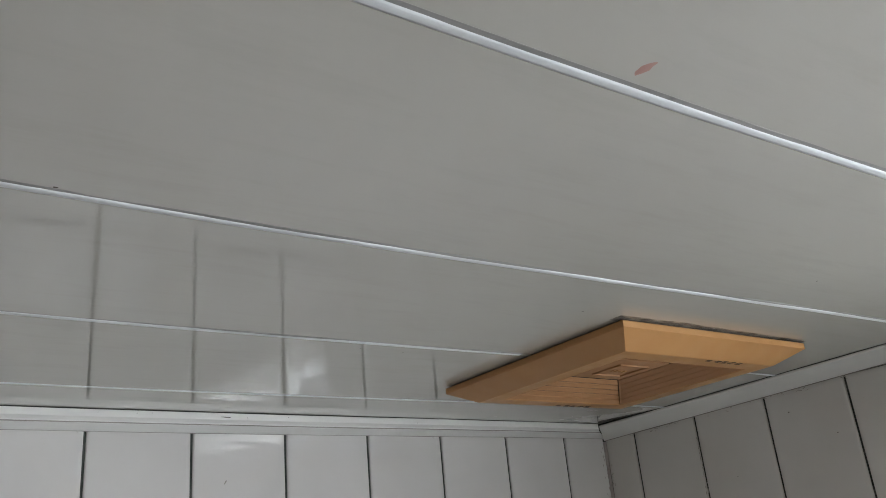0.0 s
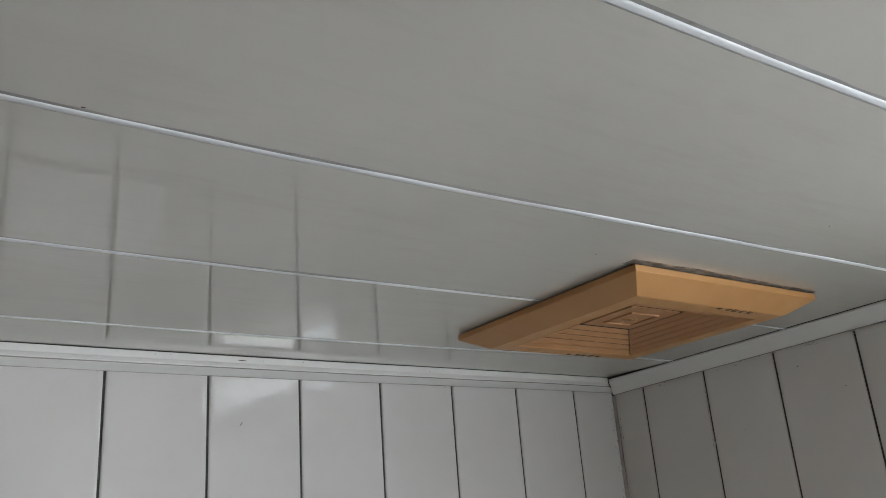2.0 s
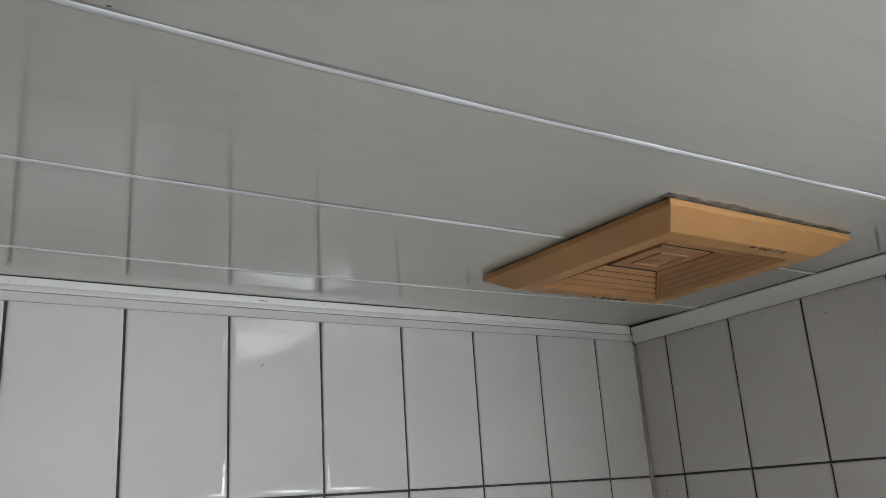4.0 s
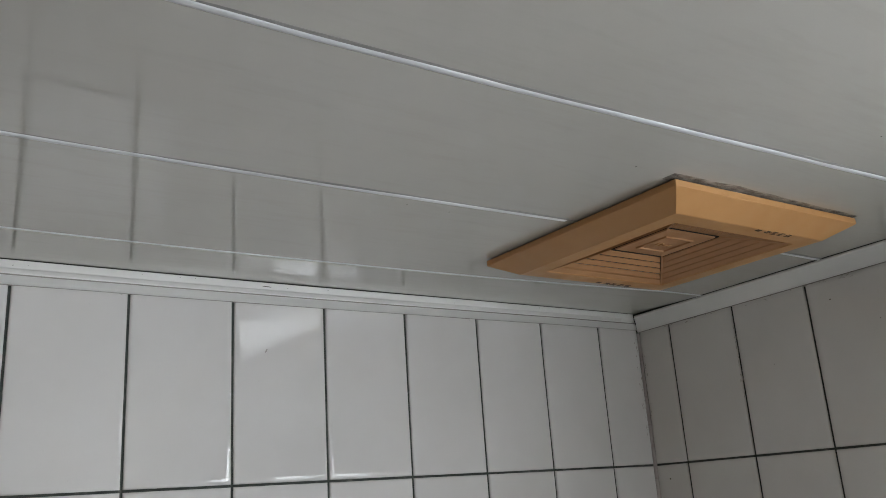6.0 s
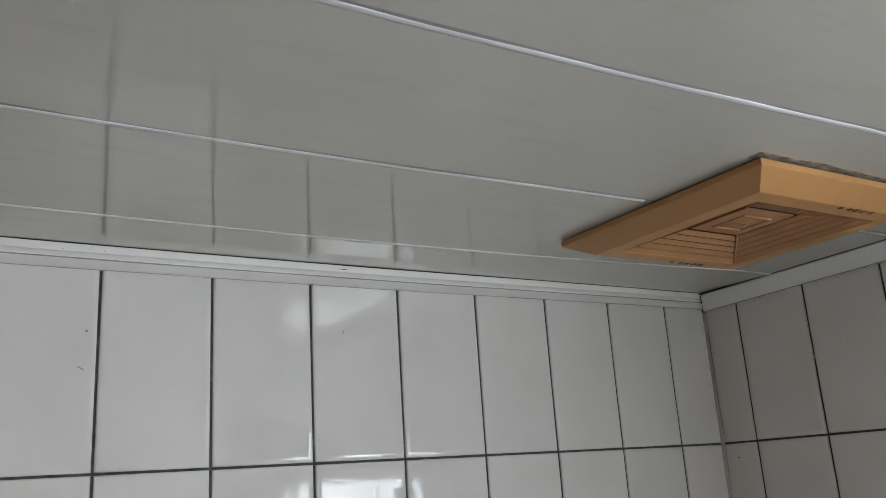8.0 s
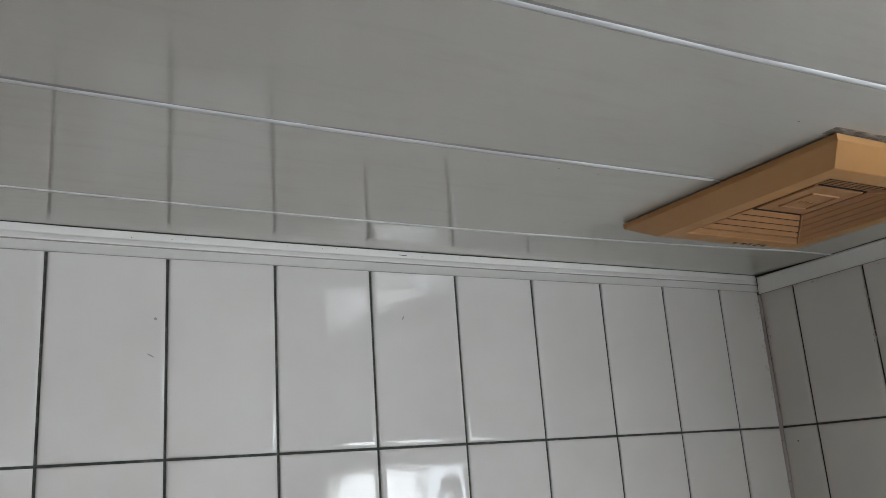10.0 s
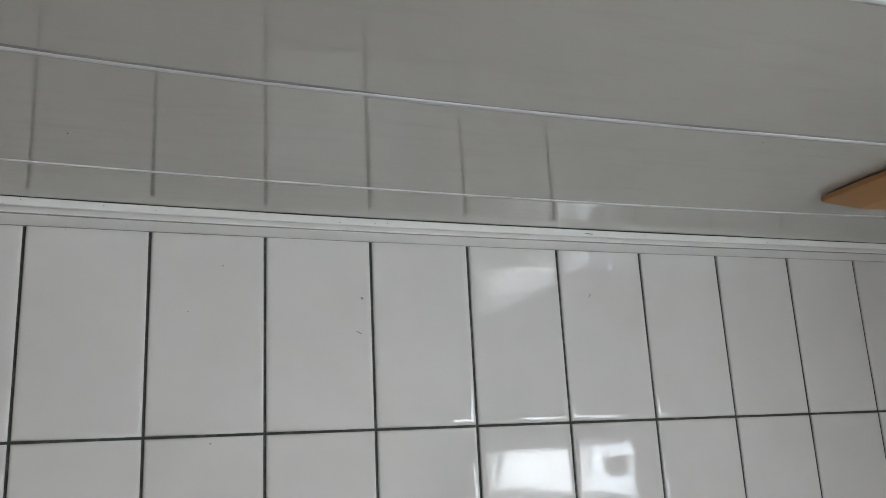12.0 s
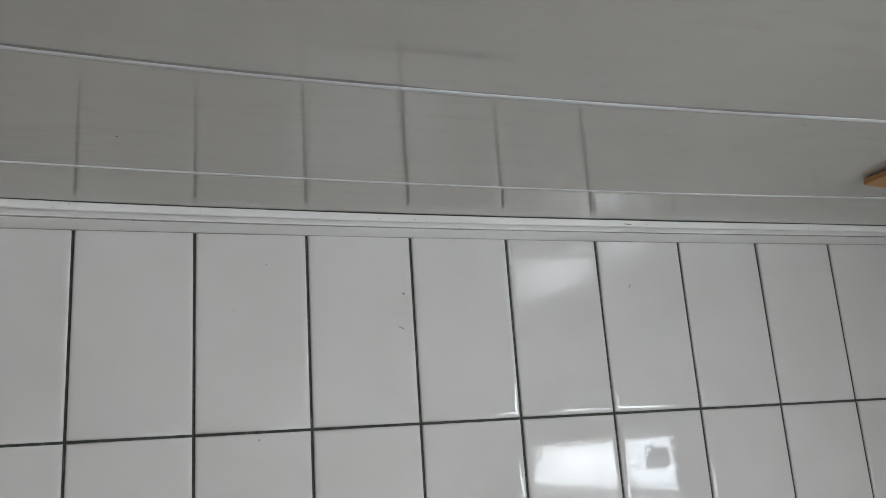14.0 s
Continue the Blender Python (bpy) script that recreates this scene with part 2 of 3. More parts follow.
bm = bmesh.new()
edges = [0.003] + JOINTS + [YS]
for y1, y0 in zip(edges, edges[1:]):
    g = 0.0015
    cuts = [y1 - g, y1 - g - 0.0025] + [y1 - g - (y1 - y0 - 2 * g) * i / 8 for i in range(1, 8)] + [y0 + g + 0.0025, y0 + g]
    hang = [sag(0, y) for y in cuts]
    sweep(bm, [(cuts[0], ZC + 0.008), (cuts[0], ZC - hang[0] + 0.0009)] + [(y - (0.0009 if y == cuts[0] else 0) + (0.0009 if y == cuts[-1] else 0), ZC - h) for y, h in zip(cuts, hang)] + [(cuts[-1], ZC - hang[-1] + 0.0009), (cuts[-1], ZC + 0.008)], "x", XW, XE, 110)
bowed(bm)
add_box(bm, XW - 0.1, YS - 0.1, ZC + 0.0145, XE + 0.1, 0.1, ZC + 0.1)
ceiling = structure("ceiling", bm, BOARD, "glossy cream plastic ceiling boards with pale joints", "ceiling")
for p in ceiling.data.polygons:
    p.use_smooth = p.normal.z < -0.9

VX0, VX1, VY0, VY1 = -0.4815, -0.1335, -0.6215, -0.2735


def joint_strip(y, x0, x1, width, drop, seed):
    z = ZC - (LIP if y > -0.2 else 0.0)
    prof = [(y - width / 2, z + 0.001), (y - width / 2, z - drop * 0.4), (y - width * 0.25, z - drop), (y + width * 0.25, z - drop), (y + width / 2, z - drop * 0.4), (y + width / 2, z + 0.001)]
    bm = bowed(sweep(bmesh.new(), prof, "x", x0, x1, 90, 0.0004, seed))
    ob = structure("trim", bm, WHITE_PVC, "thin white plastic joint strip between ceiling boards", "trim", True)
    if width < 0.004:
        return ob
    # grey strip that paints the shaded gap on the strip's south side
    edge = y - width / 2 - 0.0014
    prof = [(edge - 0.0019, z + 0.001), (edge - 0.0018, z - 0.0002), (edge + 0.0017, z - 0.0004), (edge + 0.0017, z + 0.001)]
    bm = bowed(sweep(bmesh.new(), prof, "x", x0, x1, 120, 0.0007, seed + 20.0))
    structure("trim", bm, JOINT_SHADE, "fine grey strip painted in for the shaded gap beside a joint strip", "trim")
    return ob


for i, y in enumerate(JOINTS):
    width = 0.0024 if i == 0 else 0.0076
    drop = 0.0006 if i == 0 else 0.0010
    if VY0 < y < VY1:
        joint_strip(y, XW, VX0 - 0.013, width, drop, i)
        joint_strip(y, VX1 + 0.004, XE - 0.060, width, drop, i + 0.5)
    else:
        joint_strip(y - (0.0030 if i == 0 else 0.0), XW, XE - 0.060, width, drop, i)

# edge trims under the ceiling
def trim_run(name_bm, dip=0.0035):
    """The north trim hangs lowest in the middle of the wall and its front edge follows the ceiling."""
    for v in name_bm.verts:
        w = min(0.85, max(-0.75, v.co.x + 0.85))
        depth = min(1.0, max(0.0, -v.co.y / 0.05))
        v.co.z += (1.0 - depth) * dip * (min(1.0, (w / 0.75) ** 2) - 0.5)
        v.co.y += depth * bow(v.co.x, -0.0488)
    return name_bm


FRONT = -0.0402
prof = [(0.003, ZC - 0.0010), (FRONT + 0.001, ZC + 0.0035), (FRONT, ZC + 0.0027), (FRONT, ZC - 0.0068), (FRONT + 0.0010, ZC - 0.0077), (FRONT + 0.0026, ZC - 0.0075), (-0.0345, ZC - 0.0048), (-0.0270, ZC - 0.0048), (-0.0232, ZC - 0.0078), (-0.0215, ZC - 0.0106), (-0.0209, ZC - 0.0092), (-0.0195, ZC - 0.0092), (-0.0188, ZC - 0.0110), (-0.0165, ZC - 0.0122), (-0.0095, ZC - 0.0152), (-0.0045, ZC - 0.0177), (-0.0025, ZC - 0.0182), (0.003, ZC - 0.0172)]
structure("trim", trim_run(sweep(bmesh.new(), prof, "x", XW, XE - 0.06, 60, 0.0005, 3.3, lambda o: XE + 1.22 * o)), TRIM_PVC, "white moulded plastic edge trim with two steps", "trim", False)
# grey line, the groove's shade put into a strip of colour
groove = [(-0.0222, ZC - 0.0098), (-0.0222, ZC - 0.0109), (-0.0196, ZC - 0.0108), (-0.0196, ZC - 0.0098)]
structure("trim", trim_run(sweep(bmesh.new(), groove, "x", XW, XE - 0.030, 70, 0.0003, 5.7)), TRIM_SHADE, "grey line painted in for the shade in the edge trim's groove", "trim")
# grey strip that paints the shadow gap between trim and tiles
gap = [(-0.0012, ZC - 0.0165), (-0.0012, ZC - 0.0186), (0.002, ZC - 0.0186), (0.002, ZC - 0.0165)]
structure("trim", trim_run(sweep(bmesh.new(), gap, "x", XW, XE - 0.003, 70, 0.0005, 6.4)), TRIM_SHADE, "grey strip painted in for the shadow gap under the edge trim", "trim")


def east_run(bm):
    """The lower edge of the east trim climbs away from the corner and its front edge leans out."""
    for v in bm.verts:
        depth = min(1.0, max(0.0, (XE - v.co.x) / 0.06))
        v.co.z += (1.0 - depth) * 0.0205 * min(0.7, -v.co.y - 0.08)
        v.co.x -= depth * 0.060 * min(0.6, max(0.0, -v.co.y - 0.06))
    return bm


prof = [(XE + 0.003, ZC - 0.003), (XE - 0.0605, ZC - 0.0004), (XE - 0.0615, ZC - 0.0016), (XE - 0.0606, ZC - 0.0040), (XE - 0.010, ZC - 0.0188), (XE - 0.004, ZC - 0.0198), (XE + 0.003, ZC - 0.0185)]
structure("trim", east_run(sweep(bmesh.new(), prof, "y", YS, -0.05, 60, 0.0005, 8.1, lambda o: (o - XE) / 1.22)), TRIM_PVC, "plain white plastic edge trim", "trim", False)
# the same painted shadow gap under the east trim
east_gap = [(XE - 0.0012, ZC - 0.0180), (XE - 0.0012, ZC - 0.0204), (XE + 0.002, ZC - 0.0204), (XE + 0.002, ZC - 0.0180)]
structure("trim", east_run(sweep(bmesh.new(), east_gap, "y", YS, -0.003, 70, 0.0005, 7.9)), TRIM_SHADE, "grey strip painted in for the shadow gap under the edge trim", "trim")
# dark strips that paint the shaded gap between the trims and the ceiling
gap_line = [(FRONT - 0.0012, ZC + 0.0028), (FRONT - 0.0012, ZC + 0.006), (FRONT + 0.003, ZC + 0.006), (FRONT + 0.003, ZC + 0.0028)]
structure("trim", trim_run(sweep(bmesh.new(), gap_line, "x", XW, XE - 0.060, 60, 0.0004, 1.0)), GAP_SHADE, "dark line painted in for the shaded gap along the ceiling", "trim")
gap_line = [(XE - 0.0634, ZC - 0.0007), (XE - 0.0634, ZC + 0.002), (XE - 0.058, ZC + 0.002), (XE - 0.058, ZC - 0.0007)]
structure("trim", east_run(sweep(bmesh.new(), gap_line, "y", YS, -0.050, 60, 0.0004, 2.0)), GAP_SHADE, "dark line painted in for the shaded gap along the ceiling", "trim")
# dark tube that paints the shade in the seam between the trims
seam = bpy.data.curves.new("trim", "CURVE")
seam.dimensions, seam.bevel_depth = "3D", 0.0009
line = seam.splines.new("POLY")
places = [(XE - d * 1.22, -d, ZC - z) for d, z in ((0.0545, 0.0010), (0.0540, 0.0100), (0.035, 0.0110), (0.0205, 0.0115), (0.010, 0.0165), (0.002, 0.0200))]
line.points.add(len(places) - 1)
for p, co in zip(line.points, places):
    p.co = (*co, 1.0)
seam.materials.append(GAP_SHADE)
tagged(new("trim", seam), "dark tube painted in for the shaded seam of the edge trims", "trim", "", "structure")

# window in the east wall
window_1 = tagged(new("window_1"), "narrow white painted window high in the tiled wall", "window", "", "structure")
window_1.location = (XE + 0.03, (WIN_Y0 + WIN_Y1) / 2, WIN_Z0)
bpy.context.view_layer.update()


def window_part(name, bm, mat, label=""):
    bmesh.ops.transform(bm, verts=bm.verts, matrix=Matrix.Translation(-window_1.location))
    return part(name, bm, mat, window_1, label)


FX0, FX1, MID = XE + 0.004, XE + 0.026, -1.52
bm = bmesh.new()
add_box(bm, FX0, WIN_Y0, WIN_Z1 - 0.03, FX1, WIN_Y1, WIN_Z1, 0.003)
add_box(bm, FX0, WIN_Y0, WIN_Z0, FX1, WIN_Y1, WIN_Z0 + 0.03, 0.003)
add_box(bm, FX0, WIN_Y0, WIN_Z0 + 0.03, FX1, WIN_Y0 + 0.03, WIN_Z1 - 0.03, 0.003)
add_box(bm, FX0, WIN_Y1 - 0.03, WIN_Z0 + 0.03, FX1, WIN_Y1, WIN_Z1 - 0.03, 0.003)
window_part("window_frame", bm, PAINT)
window_part("mullion", box(FX0 - 0.001, MID - 0.012, WIN_Z0 + 0.03, FX1, MID + 0.012, WIN_Z1 - 0.03, 0.003), PAINT)
window_part("vent_plate", box(FX0 + 0.003, -1.40, 1.880, FX0 + 0.011, -1.255, 1.945, 0.004), GREY_PLATE, "grey board set in the pane")
# unseen sill, made deep to bounce window light up onto the ceiling
window_part("bounce_sill", box(XE - 0.09, WIN_Y0 + 0.002, WIN_Z0 - 0.02, XE - 0.001, WIN_Y1 - 0.002, WIN_Z0 + 0.004, 0.004), PAINT)
for y0, y1, glass in ((WIN_Y0 + 0.03, MID - 0.012, GLASS), (MID + 0.012, WIN_Y1 - 0.03, GREY_GLASS)):
    window_part("pane", box(FX0 + 0.012, y0, WIN_Z0 + 0.03, FX0 + 0.016, y1, WIN_Z1 - 0.03), glass).visible_shadow = False

# made-up frame and pane round the opening of the added fill light
added_window = tagged(new("added_window"), "unseen low window added as an opening for fill light", "window", "", "structure")
added_window.location = ((SX0 + SX1) / 2, YS - 0.03, SZ0)
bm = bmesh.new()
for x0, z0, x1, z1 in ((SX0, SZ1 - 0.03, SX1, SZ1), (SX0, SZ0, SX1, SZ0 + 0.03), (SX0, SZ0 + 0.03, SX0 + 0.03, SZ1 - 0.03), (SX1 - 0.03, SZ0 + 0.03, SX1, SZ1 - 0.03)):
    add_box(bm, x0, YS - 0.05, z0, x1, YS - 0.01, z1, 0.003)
bmesh.ops.transform(bm, verts=bm.verts, matrix=Matrix.Translation(-added_window.location))
part("window_frame", bm, PAINT, added_window)
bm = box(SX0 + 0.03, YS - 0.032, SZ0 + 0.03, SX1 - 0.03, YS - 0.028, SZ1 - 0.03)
bmesh.ops.transform(bm, verts=bm.verts, matrix=Matrix.Translation(-added_window.location))
part("pane", bm, GLASS, added_window).visible_shadow = False


# ---- ceiling vent ----
def square_ring(bm, loops, cx, cy):
    """Square loops of (half size, z), skinned one to the next."""
    rings = [[bm.verts.new((cx + sx * h, cy + sy * h, z)) for sx, sy in ((-1, -1), (1, -1), (1, 1), (-1, 1))] for h, z in loops]
    for a, b in zip(rings, rings[1:]):
        for k in range(4):
            bm.faces.new((a[k], a[(k + 1) % 4], b[(k + 1) % 4], b[k]))
    return rings


def ceiling_vent():
    cx, cy = (VX0 + VX1) / 2, (VY0 + VY1) / 2
    vent = tagged(new("ceiling_vent"), "tan plastic square louvred exhaust vent on the ceiling", "ceiling vent")
    vent.location, vent.rotation_euler = (cx, cy, ZC), (0, 0, radians(-0.5))
    H = (VX1 - VX0) / 2
    top, lip, low, off = -0.0016, -0.0105, -0.0275, Vector((0.0, 0.0, 0.0))
    # cover: lip, sloping sides, flat border, inner edge of the opening
    bm = bmesh.new()
    loops = [(H - 0.006, top), (H - 0.001, top), (H, top - 0.001), (H, lip + 0.001), (H - 0.0012, lip), (0.1430, low + 0.0007), (0.1414, low), (0.1163, low), (0.1150, low + 0.001), (0.1150, low + 0.010), (0.1170, low + 0.010), (0.1170, low + 0.0025), (H - 0.004, lip + 0.003), (H - 0.006, top - 0.001)]
    rings = square_ring(bm, loops + [loops[0]], 0, 0)
    for ring in rings[5:12]:
        for v in ring:
            v.co += off
    bmesh.ops.remove_doubles(bm, verts=bm.verts, dist=1e-5)
    part("cover", bm, TAN, vent)
    # near-black ring that paints the shaded gap between cover and ceiling
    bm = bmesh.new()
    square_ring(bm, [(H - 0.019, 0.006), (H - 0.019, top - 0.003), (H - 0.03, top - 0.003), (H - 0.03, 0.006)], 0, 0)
    part("collar", bm, HOLLOW_SHADE, vent, "near-black collar that paints the shaded gap behind the cover")
    # near-black sheet in place of the unlit hollow above the slats
    part("backing", box(-0.135, -0.135, -0.0020, 0.135, 0.135, -0.0006), HOLLOW_SHADE, vent)
    # four rings of slats that step up to the middle plate
    n, r0, dr, dz = 5, 0.1130, 0.0124, 0.0041
    for k in range(n):
        ro, z = r0 - k * dr, low + 0.0008 + k * dz
        t, e = 0.0012, 0.0016
        # the slats along x stand a little apart, those along y close up
        for turn, rise, short in ((0, 0.0038, 0.0020), (1, 0.0047, 0.0), (2, 0.0038, 0.0), (3, 0.0047, 0.0)):
            ri, zi = ro - 0.0074, z + rise
            bm = bmesh.new()
            v = [bm.verts.new(p) for p in ((-ro + e, ro, z), (ro - e - short, ro, z), (ri - e - short, ri, zi), (-ri + e, ri, zi), (-ro + e, ro, z + t), (ro - e - short, ro, z + t), (ri - e - short, ri, zi + t), (-ri + e, ri, zi + t))]
            for f in ((0, 1, 2, 3), (7, 6, 5, 4), (0, 4, 5, 1), (2, 6, 7, 3), (1, 5, 6, 2), (3, 7, 4, 0)):
                bm.faces.new([v[i] for i in f])
            o = part("slat", bm, TAN_DULL, vent)
            o.rotation_euler, o.location = (0, 0, turn * math.pi / 2), off
    # ribs on the mitres
    for q in range(4):
        bm = bmesh.new()
        a, b = Vector((0.1145, 0.1145, low + 0.0003)), Vector((0.051, 0.051, low + 0.0205))
        side = Vector((1, -1, 0)).normalized() * 0.0011
        up = Vector((0, 0, 0.005))
        v = [bm.verts.new(p) for p in (a - side, a + side, b + side, b - side, a - side + up, a + side + up, b + side + up, b - side + up)]
        for f in ((0, 1, 2, 3), (7, 6, 5, 4), (0, 4, 5, 1), (2, 6, 7, 3), (1, 5, 6, 2), (3, 7, 4, 0)):
            bm.faces.new([v[i] for i in f])
        o = part("rib", bm, TAN_DULL, vent)
        o.rotation_euler, o.location = (0, 0, q * math.pi / 2), off
    # middle plate with a raised square outline
    zp = low + 0.0205
    bm = bmesh.new()
    square_ring(bm, [(0.0, zp), (0.0245, zp), (0.0250, zp - 0.0020), (0.0272, zp - 0.0020), (0.0276, zp), (0.0465, zp), (0.0475, zp + 0.001), (0.0475, zp + 0.0040), (0.0, zp + 0.0040)], 0, 0)
    bmesh.ops.remove_doubles(bm, verts=bm.verts, dist=1e-5)
    part("middle_plate", bm, TAN_DULL, vent).location = off
    # near-black ring, the shade round the plate put into its colour
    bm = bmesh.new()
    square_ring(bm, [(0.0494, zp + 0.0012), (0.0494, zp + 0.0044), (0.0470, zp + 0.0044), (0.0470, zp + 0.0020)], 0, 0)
    part("plate_shadow_gap", bm, HOLLOW_SHADE, vent, "near-black ring painted in as shade round the middle plate").location = off
    bm = bmesh.new()
    for i, (w, h) in enumerate(((0.004, 0.007), (0.003, 0.010), (0.005, 0.005), (0.004, 0.008))):
        x = -0.012 + i * 0.0072
        add_box(bm, x, -h / 2 + 0.004, zp - 0.0012, x + w, h / 2 + 0.004, zp + 0.0005, 0.0004)
    part("emblem", bm, TAN, vent, "small raised emblem of plain bars").location = off
    # worn print on two sides of the border, unreadable
    for q, (ox, oy) in enumerate(((0.044, -0.1375), (0.034, 0.1365))):
        bm = bmesh.new()
        rnd = random.Random(5 + q)
        for dx, w, d in ((-0.036, 0.009, 0.0045), (-0.018, 0.010, 0.007), (-0.0055, 0.011, 0.009), (0.009, 0.011, 0.009), (0.024, 0.010, 0.008)):
            for s in range(1 if dx < -0.03 else 3):
                y = oy + (s - 1) * d * 0.38 if dx > -0.03 else oy
                a = rnd.uniform(-0.15, 0.15)
                made = bmesh.ops.create_cube(bm, size=1.0)["verts"]
                bmesh.ops.transform(bm, verts=made, matrix=pose(ox + dx + w / 2 + rnd.uniform(-0.001, 0.001), y, low - 0.0001, 0, 0, math.degrees(a)) @ Matrix.Diagonal((w * rnd.uniform(0.6, 1.0), 0.0056 if dx < -0.03 else 0.0017, 0.0005, 1)))
        part("print", bm, INK, vent, "worn dark print as plain bars").location = off
    return vent


ceiling_vent()


# ---- marks and stains ----
def blot(name, centre, normal, along, across, mat, label, category, turn=0.0, seed=0):
    """A thin irregular fleck that lies on a surface."""
    rnd = random.Random(seed)
    bm = bmesh.new()
    ring = [bm.verts.new((math.cos(a) * along * rnd.uniform(0.7, 1.1), math.sin(a) * across * rnd.uniform(0.7, 1.1), 0.0)) for a in [i * math.tau / 11 for i in range(11)]]
    top = bm.verts.new((0, 0, min(0.00015, min(along, across) * 0.15)))
    for a, b in zip(ring, ring[1:] + ring[:1]):
        bm.faces.new((a, b, top))
    bm.faces.new(list(reversed(ring)))
    ob = new(name, bm_mesh(name, bm, mat))
    ob.matrix_world = Matrix.Translation(centre) @ Vector(normal).to_track_quat("Z", "Y").to_matrix().to_4x4() @ pose(0, 0, 0, 0, 0, turn)
    return tagged(ob, label, category, "marks on the surfaces")


DOWN, SOUTH, WEST = (0, 0, -1), (0, -1, 0), (-1, 0, 0)
blot("stain", (-0.849, -0.985, ZC), DOWN, 0.0085, 0.0036, RUST, "small red-brown stain on the cream ceiling board", "stain", 80, 1)
for i, (x, y, r) in enumerate(((-1.094, -0.709, 0.0018), (-0.547, -0.623, 0.0014), (-1.435, -0.285, 0.0016), (-0.633, -0.973, 0.003), (-0.648, -0.422, 0.0012), (-0.372, -0.792, 0.0014), (-0.707, -0.424, 0.0012))):
    blot("speck", (x, y + 0.0, ZC - sag(x, y)), DOWN, r, r * 0.7, SPECK, "tiny dark speck on the ceiling board", "speck", 30 * i, 10 + i)
for i, (x, z, a, c, turn) in enumerate(((-1.065, 2.182, 0.0024, 0.0020, 0), (-1.070, 2.133, 0.0062, 0.0011, -28), (-0.699, 2.193, 0.0042, 0.0011, 60), (-1.256, 2.223, 0.0014, 0.0012, 0), (-1.269, 1.990, 0.0015, 0.0015, 0), (-1.30, 2.160, 0.001, 0.001, 0))):
    blot("speck", (x, -0.0003, z), SOUTH, a, c, CHIP, "small dark chip mark on a white wall tile", "speck", turn, 30 + i)
for i, (y, z, r) in enumerate(((-0.424, 2.237, 0.0016), (-0.034, 1.972, 0.0022), (-0.30, 2.15, 0.001), (-0.50, 2.19, 0.0012))):
    blot("speck", (XE - 0.0003, y, z), WEST, r, r * 0.7, SPECK, "small dark chip mark on a white wall tile", "speck", 0, 50 + i)


def flecks(name, spots, mat, label):
    """Many tiny flat flecks in one mesh: (place, normal, along, across)."""
    rnd = random.Random(77)
    bm = bmesh.new()
    for place, normal, along, across in spots:
        m = Matrix.Translation(place) @ Vector(normal).to_track_quat("Z", "Y").to_matrix().to_4x4() @ pose(0, 0, 0, 0, 0, rnd.uniform(-25, 25))
        ring = [bm.verts.new(m @ Vector((math.cos(a) * along * rnd.uniform(0.5, 1.2), math.sin(a) * across * rnd.uniform(0.5, 1.2), 0.0))) for a in [k * math.tau / 8 for k in range(8)]]
        top = bm.verts.new(m @ Vector((0, 0, 0.0003)))
        for a, b in zip(ring, ring[1:] + ring[:1]):
            bm.faces.new((a, b, top))
    ob = new(name, bm_mesh(name, bm, mat))
    return tagged(ob, label, "dirt", "", "stuff")


dirt = random.Random(21)
spots = []
for y in JOINTS[1:4]:
    for k in range(22):
        x = dirt.uniform(-1.6, 0.0)
        if VY0 < y < VY1 and x > VX0 - 0.01:
            continue
        yy = y - 0.0033 + dirt.uniform(-0.0006, 0.0004)
        yy += bow(x, yy)
        spots.append(((x, yy, ZC - (sag(x, yy) if yy < -0.46 else 0.0)), DOWN, dirt.uniform(0.0008, 0.004), dirt.uniform(0.0004, 0.0009)))
flecks("dirt", spots, SPECK, "dark dirt flecks caught along the ceiling joints")
spots = []
for k in range(34):
    y = -0.07 - 0.5 * dirt.random() ** 1.2
    z = 2.2632 + 0.0205 * (-y - 0.08) - 0.006 * dirt.random() ** 3
    spots.append(((XE - 0.0004, y, z), WEST, dirt.uniform(0.0010, 0.005), dirt.uniform(0.0004, 0.0010)))
for k in range(14):
    spots.append(((XE - 0.0004, -0.006 - dirt.random() * 0.006, dirt.uniform(2.08, 2.26)), WEST, 0.0009, dirt.uniform(0.0008, 0.003)))
for k in range(20):
    spots.append(((XE - 0.0004, -0.2305 + dirt.uniform(-0.0035, 0.0035), dirt.uniform(2.10, 2.26)), WEST, dirt.uniform(0.0006, 0.0012), dirt.uniform(0.001, 0.005)))
for k in range(9):
    x = dirt.uniform(-1.6, 0.1)
    spots.append(((x, -0.0004, 2.2645 - 0.003 * dirt.random() ** 3), SOUTH, dirt.uniform(0.0008, 0.004), dirt.uniform(0.0003, 0.0006)))
flecks("dirt", spots, CHIP, "brown grime under the edge trims")
spots = []
for k in range(46):
    away = dirt.random() ** 2.2
    spots.append(((XE - 0.004 - 0.011 * away, -0.0004, 1.97 + 0.285 * dirt.random() ** 0.6), SOUTH, dirt.uniform(0.0005, 0.0014), dirt.uniform(0.0010, 0.0045)))
flecks("dirt", spots, CORNER_DIRT, "brown soap stain beside the wall corner")
spots = []
for k in range(14):
    x = dirt.uniform(-1.6, 0.0)
    spots.append(((x, FRONT + bow(x, FRONT) - 0.0004, dirt.uniform(ZC - 0.0060, ZC)), SOUTH, dirt.uniform(0.0005, 0.0012), dirt.uniform(0.0003, 0.0007)))
spots.append(((-0.715, FRONT + bow(-0.715, FRONT) - 0.0004, ZC - 0.0034), SOUTH, 0.010, 0.0007))
flecks("dirt", spots, SPECK, "dark nicks and specks on the white edge trim")

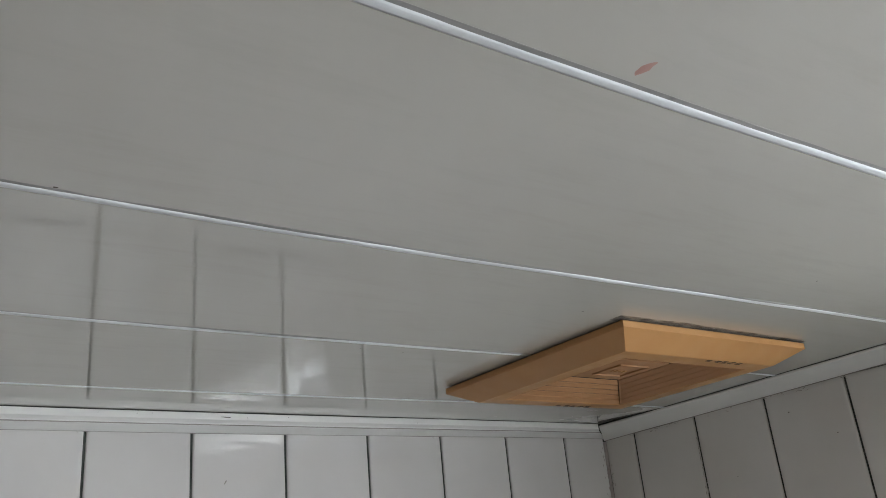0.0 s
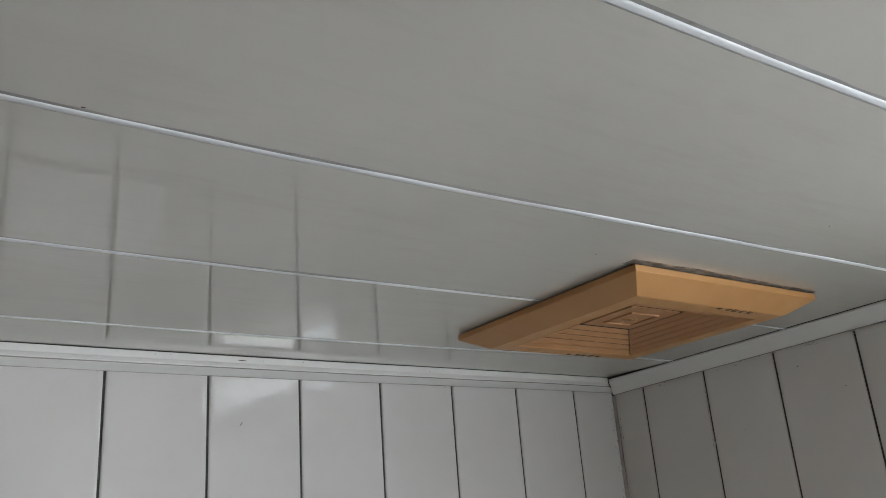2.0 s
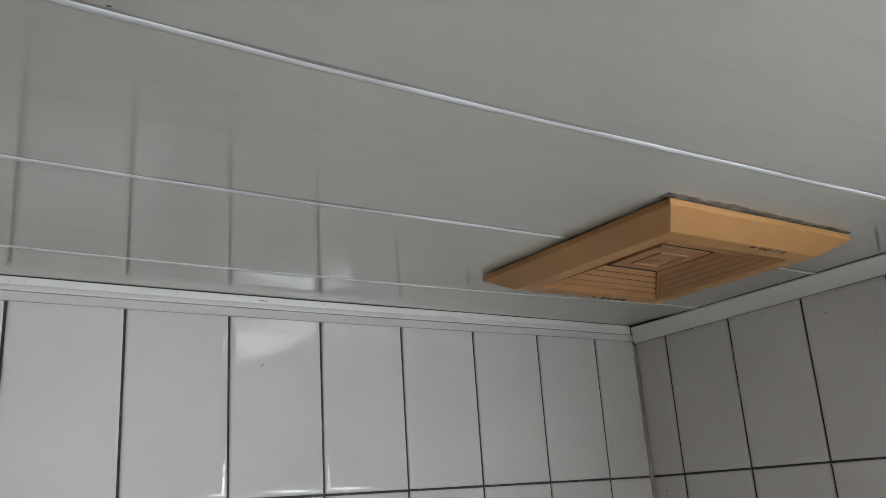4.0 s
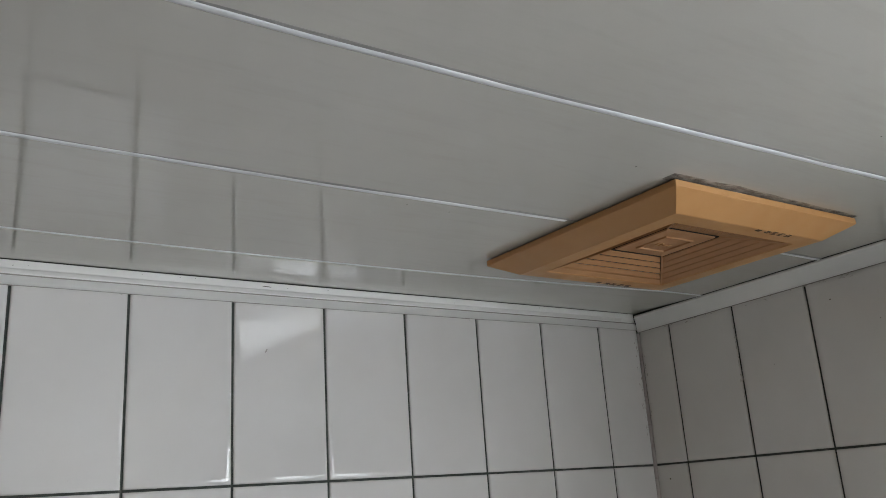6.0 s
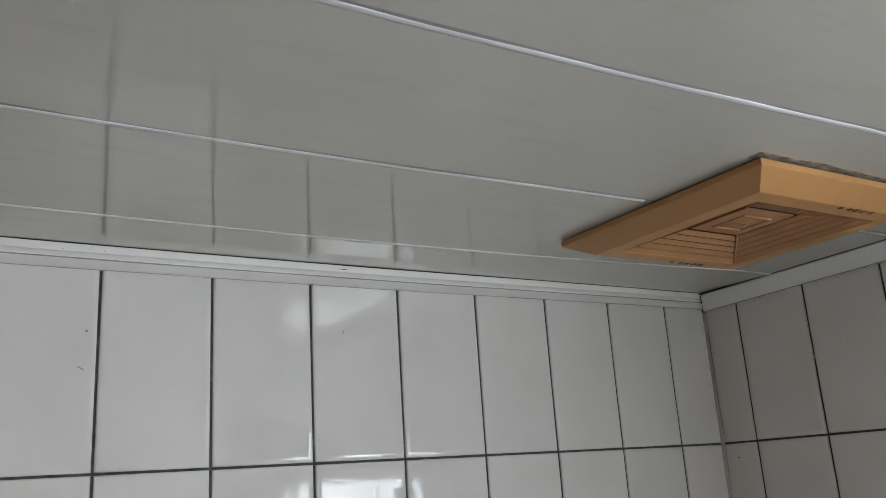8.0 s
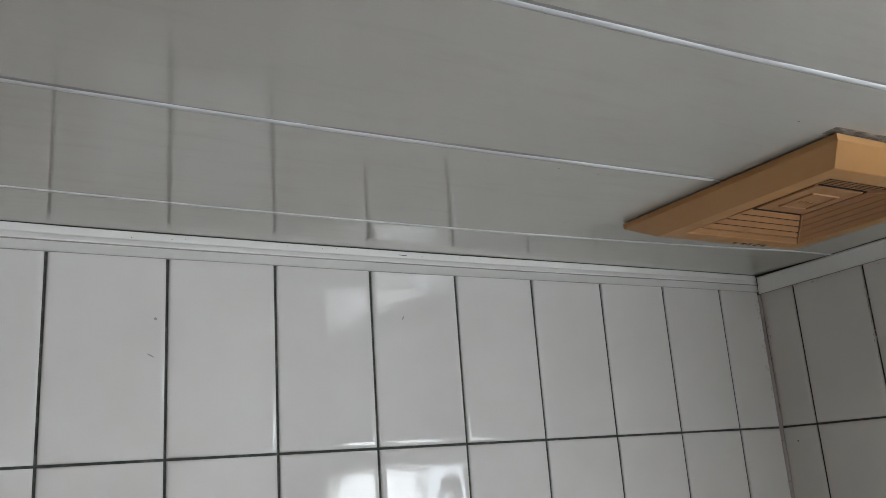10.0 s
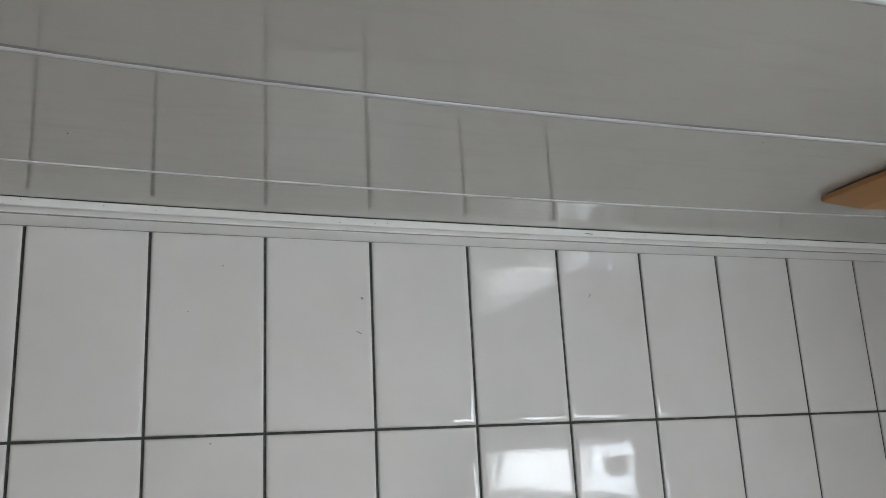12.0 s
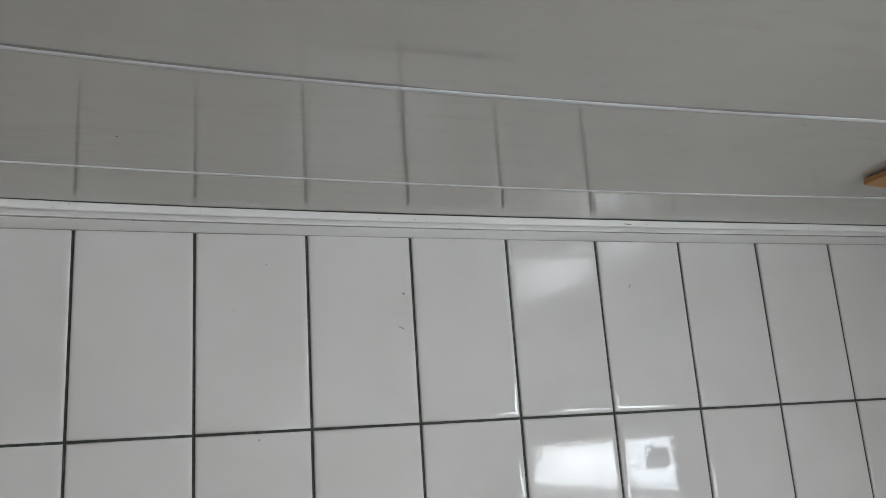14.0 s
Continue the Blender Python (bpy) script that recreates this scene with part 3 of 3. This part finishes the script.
# grey dust that sits on the ceiling beside the vent
m, nt, b = material("vent_dust", 0.9)
b.inputs["Base Color"].default_value = (0.12, 0.092, 0.070, 1)
cover = remap(nt, noise_tex(nt, world_coords(nt, (1.0, 2.2, 1.0)), 55.0, 5, 0.65), 0.34, 0.70, 0.05, 0.72)
nt.links.new(cover, b.inputs["Alpha"])
bm = bmesh.new()
rnd = random.Random(4)
pairs = []
for k in range(41):
    x = VX0 - 0.012 + (VX1 - VX0 + 0.010) * k / 40
    far = VY0 - 0.004 - 0.013 * (0.35 + 0.65 * abs(noise.noise(Vector((x * 14.0, 2.0, 0.0))))) * (0.4 + 0.6 * math.sin(math.pi * min(1.0, k / 40 + 0.12)))
    pairs.append((bm.verts.new((x, VY0 + 0.012, ZC - sag(x, VY0) - 0.0003)), bm.verts.new((x, far, ZC - sag(x, far) - 0.0003))))
for (a, c), (d, e) in zip(pairs, pairs[1:]):
    bm.faces.new((a, c, e, d))
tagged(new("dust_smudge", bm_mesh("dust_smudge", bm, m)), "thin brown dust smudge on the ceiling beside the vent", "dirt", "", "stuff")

# caulk in the corner of the two tiled walls
bm = bmesh.new()
rings = []
for k in range(91):
    z = 2.262 * k / 90
    w = 0.0030 + 0.0016 * noise.noise(Vector((3.1, 0.4, z * 38.0)))
    rings.append([bm.verts.new(p) for p in ((XE + 0.002, 0.002, z), (XE + 0.002, -w, z), (XE - w * 0.45, -w * 0.45, z), (XE - w, 0.002, z))])
for a, c in zip(rings, rings[1:]):
    for k in range(4):
        bm.faces.new((a[k], a[(k + 1) % 4], c[(k + 1) % 4], c[k]))
structure("trim", bm, CORNER_CAULK, "uneven stained caulk line in the wall corner", "trim")

# ---- wall tiles, each a piece of its wall ----
GAP, DEPTH = 0.0035, 0.006
LOOPS = [(0.0, -DEPTH), (0.0, -0.0030), (0.0006, -0.0016), (0.0018, -0.0007), (0.0042, -0.0002), (0.0088, 0.0)]


def tile_mesh(w, h):
    """A glazed tile in its own x and z, face towards -y at y = 0, with softly rounded edges."""
    verts, faces = [], []
    for inset, d in LOOPS:
        a, b = w / 2 - inset, h / 2 - inset
        verts += [(-a, -d, -b), (a, -d, -b), (a, -d, b), (-a, -d, b)]
    n = len(LOOPS)
    for r in range(n - 1):
        for k in range(4):
            p, q = r * 4 + k, r * 4 + (k + 1) % 4
            faces.append((p, q, q + 4, p + 4))
    faces.append(tuple(range((n - 1) * 4, n * 4)))
    me = mesh_of("tile", verts, faces, TILE)
    me.polygons.foreach_set("use_smooth", [True] * (len(faces) - 1) + [False])
    return me


TILES = {}


def tile_data(w, h):
    key = (round(w, 4), round(h, 4))
    if key not in TILES:
        TILES[key] = tile_mesh(*key)
    return TILES[key]


ROWS_Z = [(2.0 + 0.3 * k, min(2.3 + 0.3 * k, 2.276)) for k in range(-7, 1)]
ROWS_Z[0] = (0.0, ROWS_Z[0][1]) if ROWS_Z[0][0] < 0 else ROWS_Z[0]
tilt = random.Random(11)


def lay(parent, columns, origin_pose, skip=None, singles=True):
    """Tiles over the columns (from, to along the wall) and all rows, as pieces of the wall or, far from view, as one part."""
    verts, faces = [], []
    for a, b in columns:
        for z0, z1 in ROWS_Z:
            if skip and skip(a, b, z0, z1):
                continue
            w, h = b - a - GAP, z1 - z0 - GAP
            if w < 0.01 or h < 0.01:
                continue
            m = origin_pose @ pose((a + b) / 2, 0, (z0 + z1) / 2, tilt.uniform(-0.16, 0.16), 0, tilt.uniform(-0.16, 0.16))
            if singles:
                ob = new("tile", tile_data(w, h))
                ob.parent = parent
                ob.matrix_local = m
            else:
                me = tile_data(w, h)
                base = len(verts)
                verts += [m @ v.co for v in me.vertices]
                faces += [tuple(base + i for i in p.vertices) for p in me.polygons]
    if not singles:
        ob = new("tiles", mesh_of("tiles", verts, faces, TILE))
        ob.parent = parent
        tagged(ob, "", "", "", "stuff")


cols = [(0.0, XE - 0.001)] + [(-0.15 * (k + 1), -0.15 * k) for k in range(13)]
lay(wall_north, cols, pose(0, 0, 0))
lay(wall_north, [(-0.15 * (k + 1), -0.15 * k) for k in range(13, 18)], pose(0, 0, 0), singles=False)
# east wall: distance from the corner runs along -y
PITCH = 0.1508
cols = [(0.001, 0.0798)] + [(0.0798 + PITCH * k, 0.0798 + PITCH * (k + 1)) for k in range(17)]


def on_window(a, b, z0, z1):
    return b > -WIN_Y1 and a < -WIN_Y0 and z1 > WIN_Z0 and z0 < WIN_Z1


lay(wall_east, cols, pose(XE, 0, 0, 0, 0, -90), on_window)
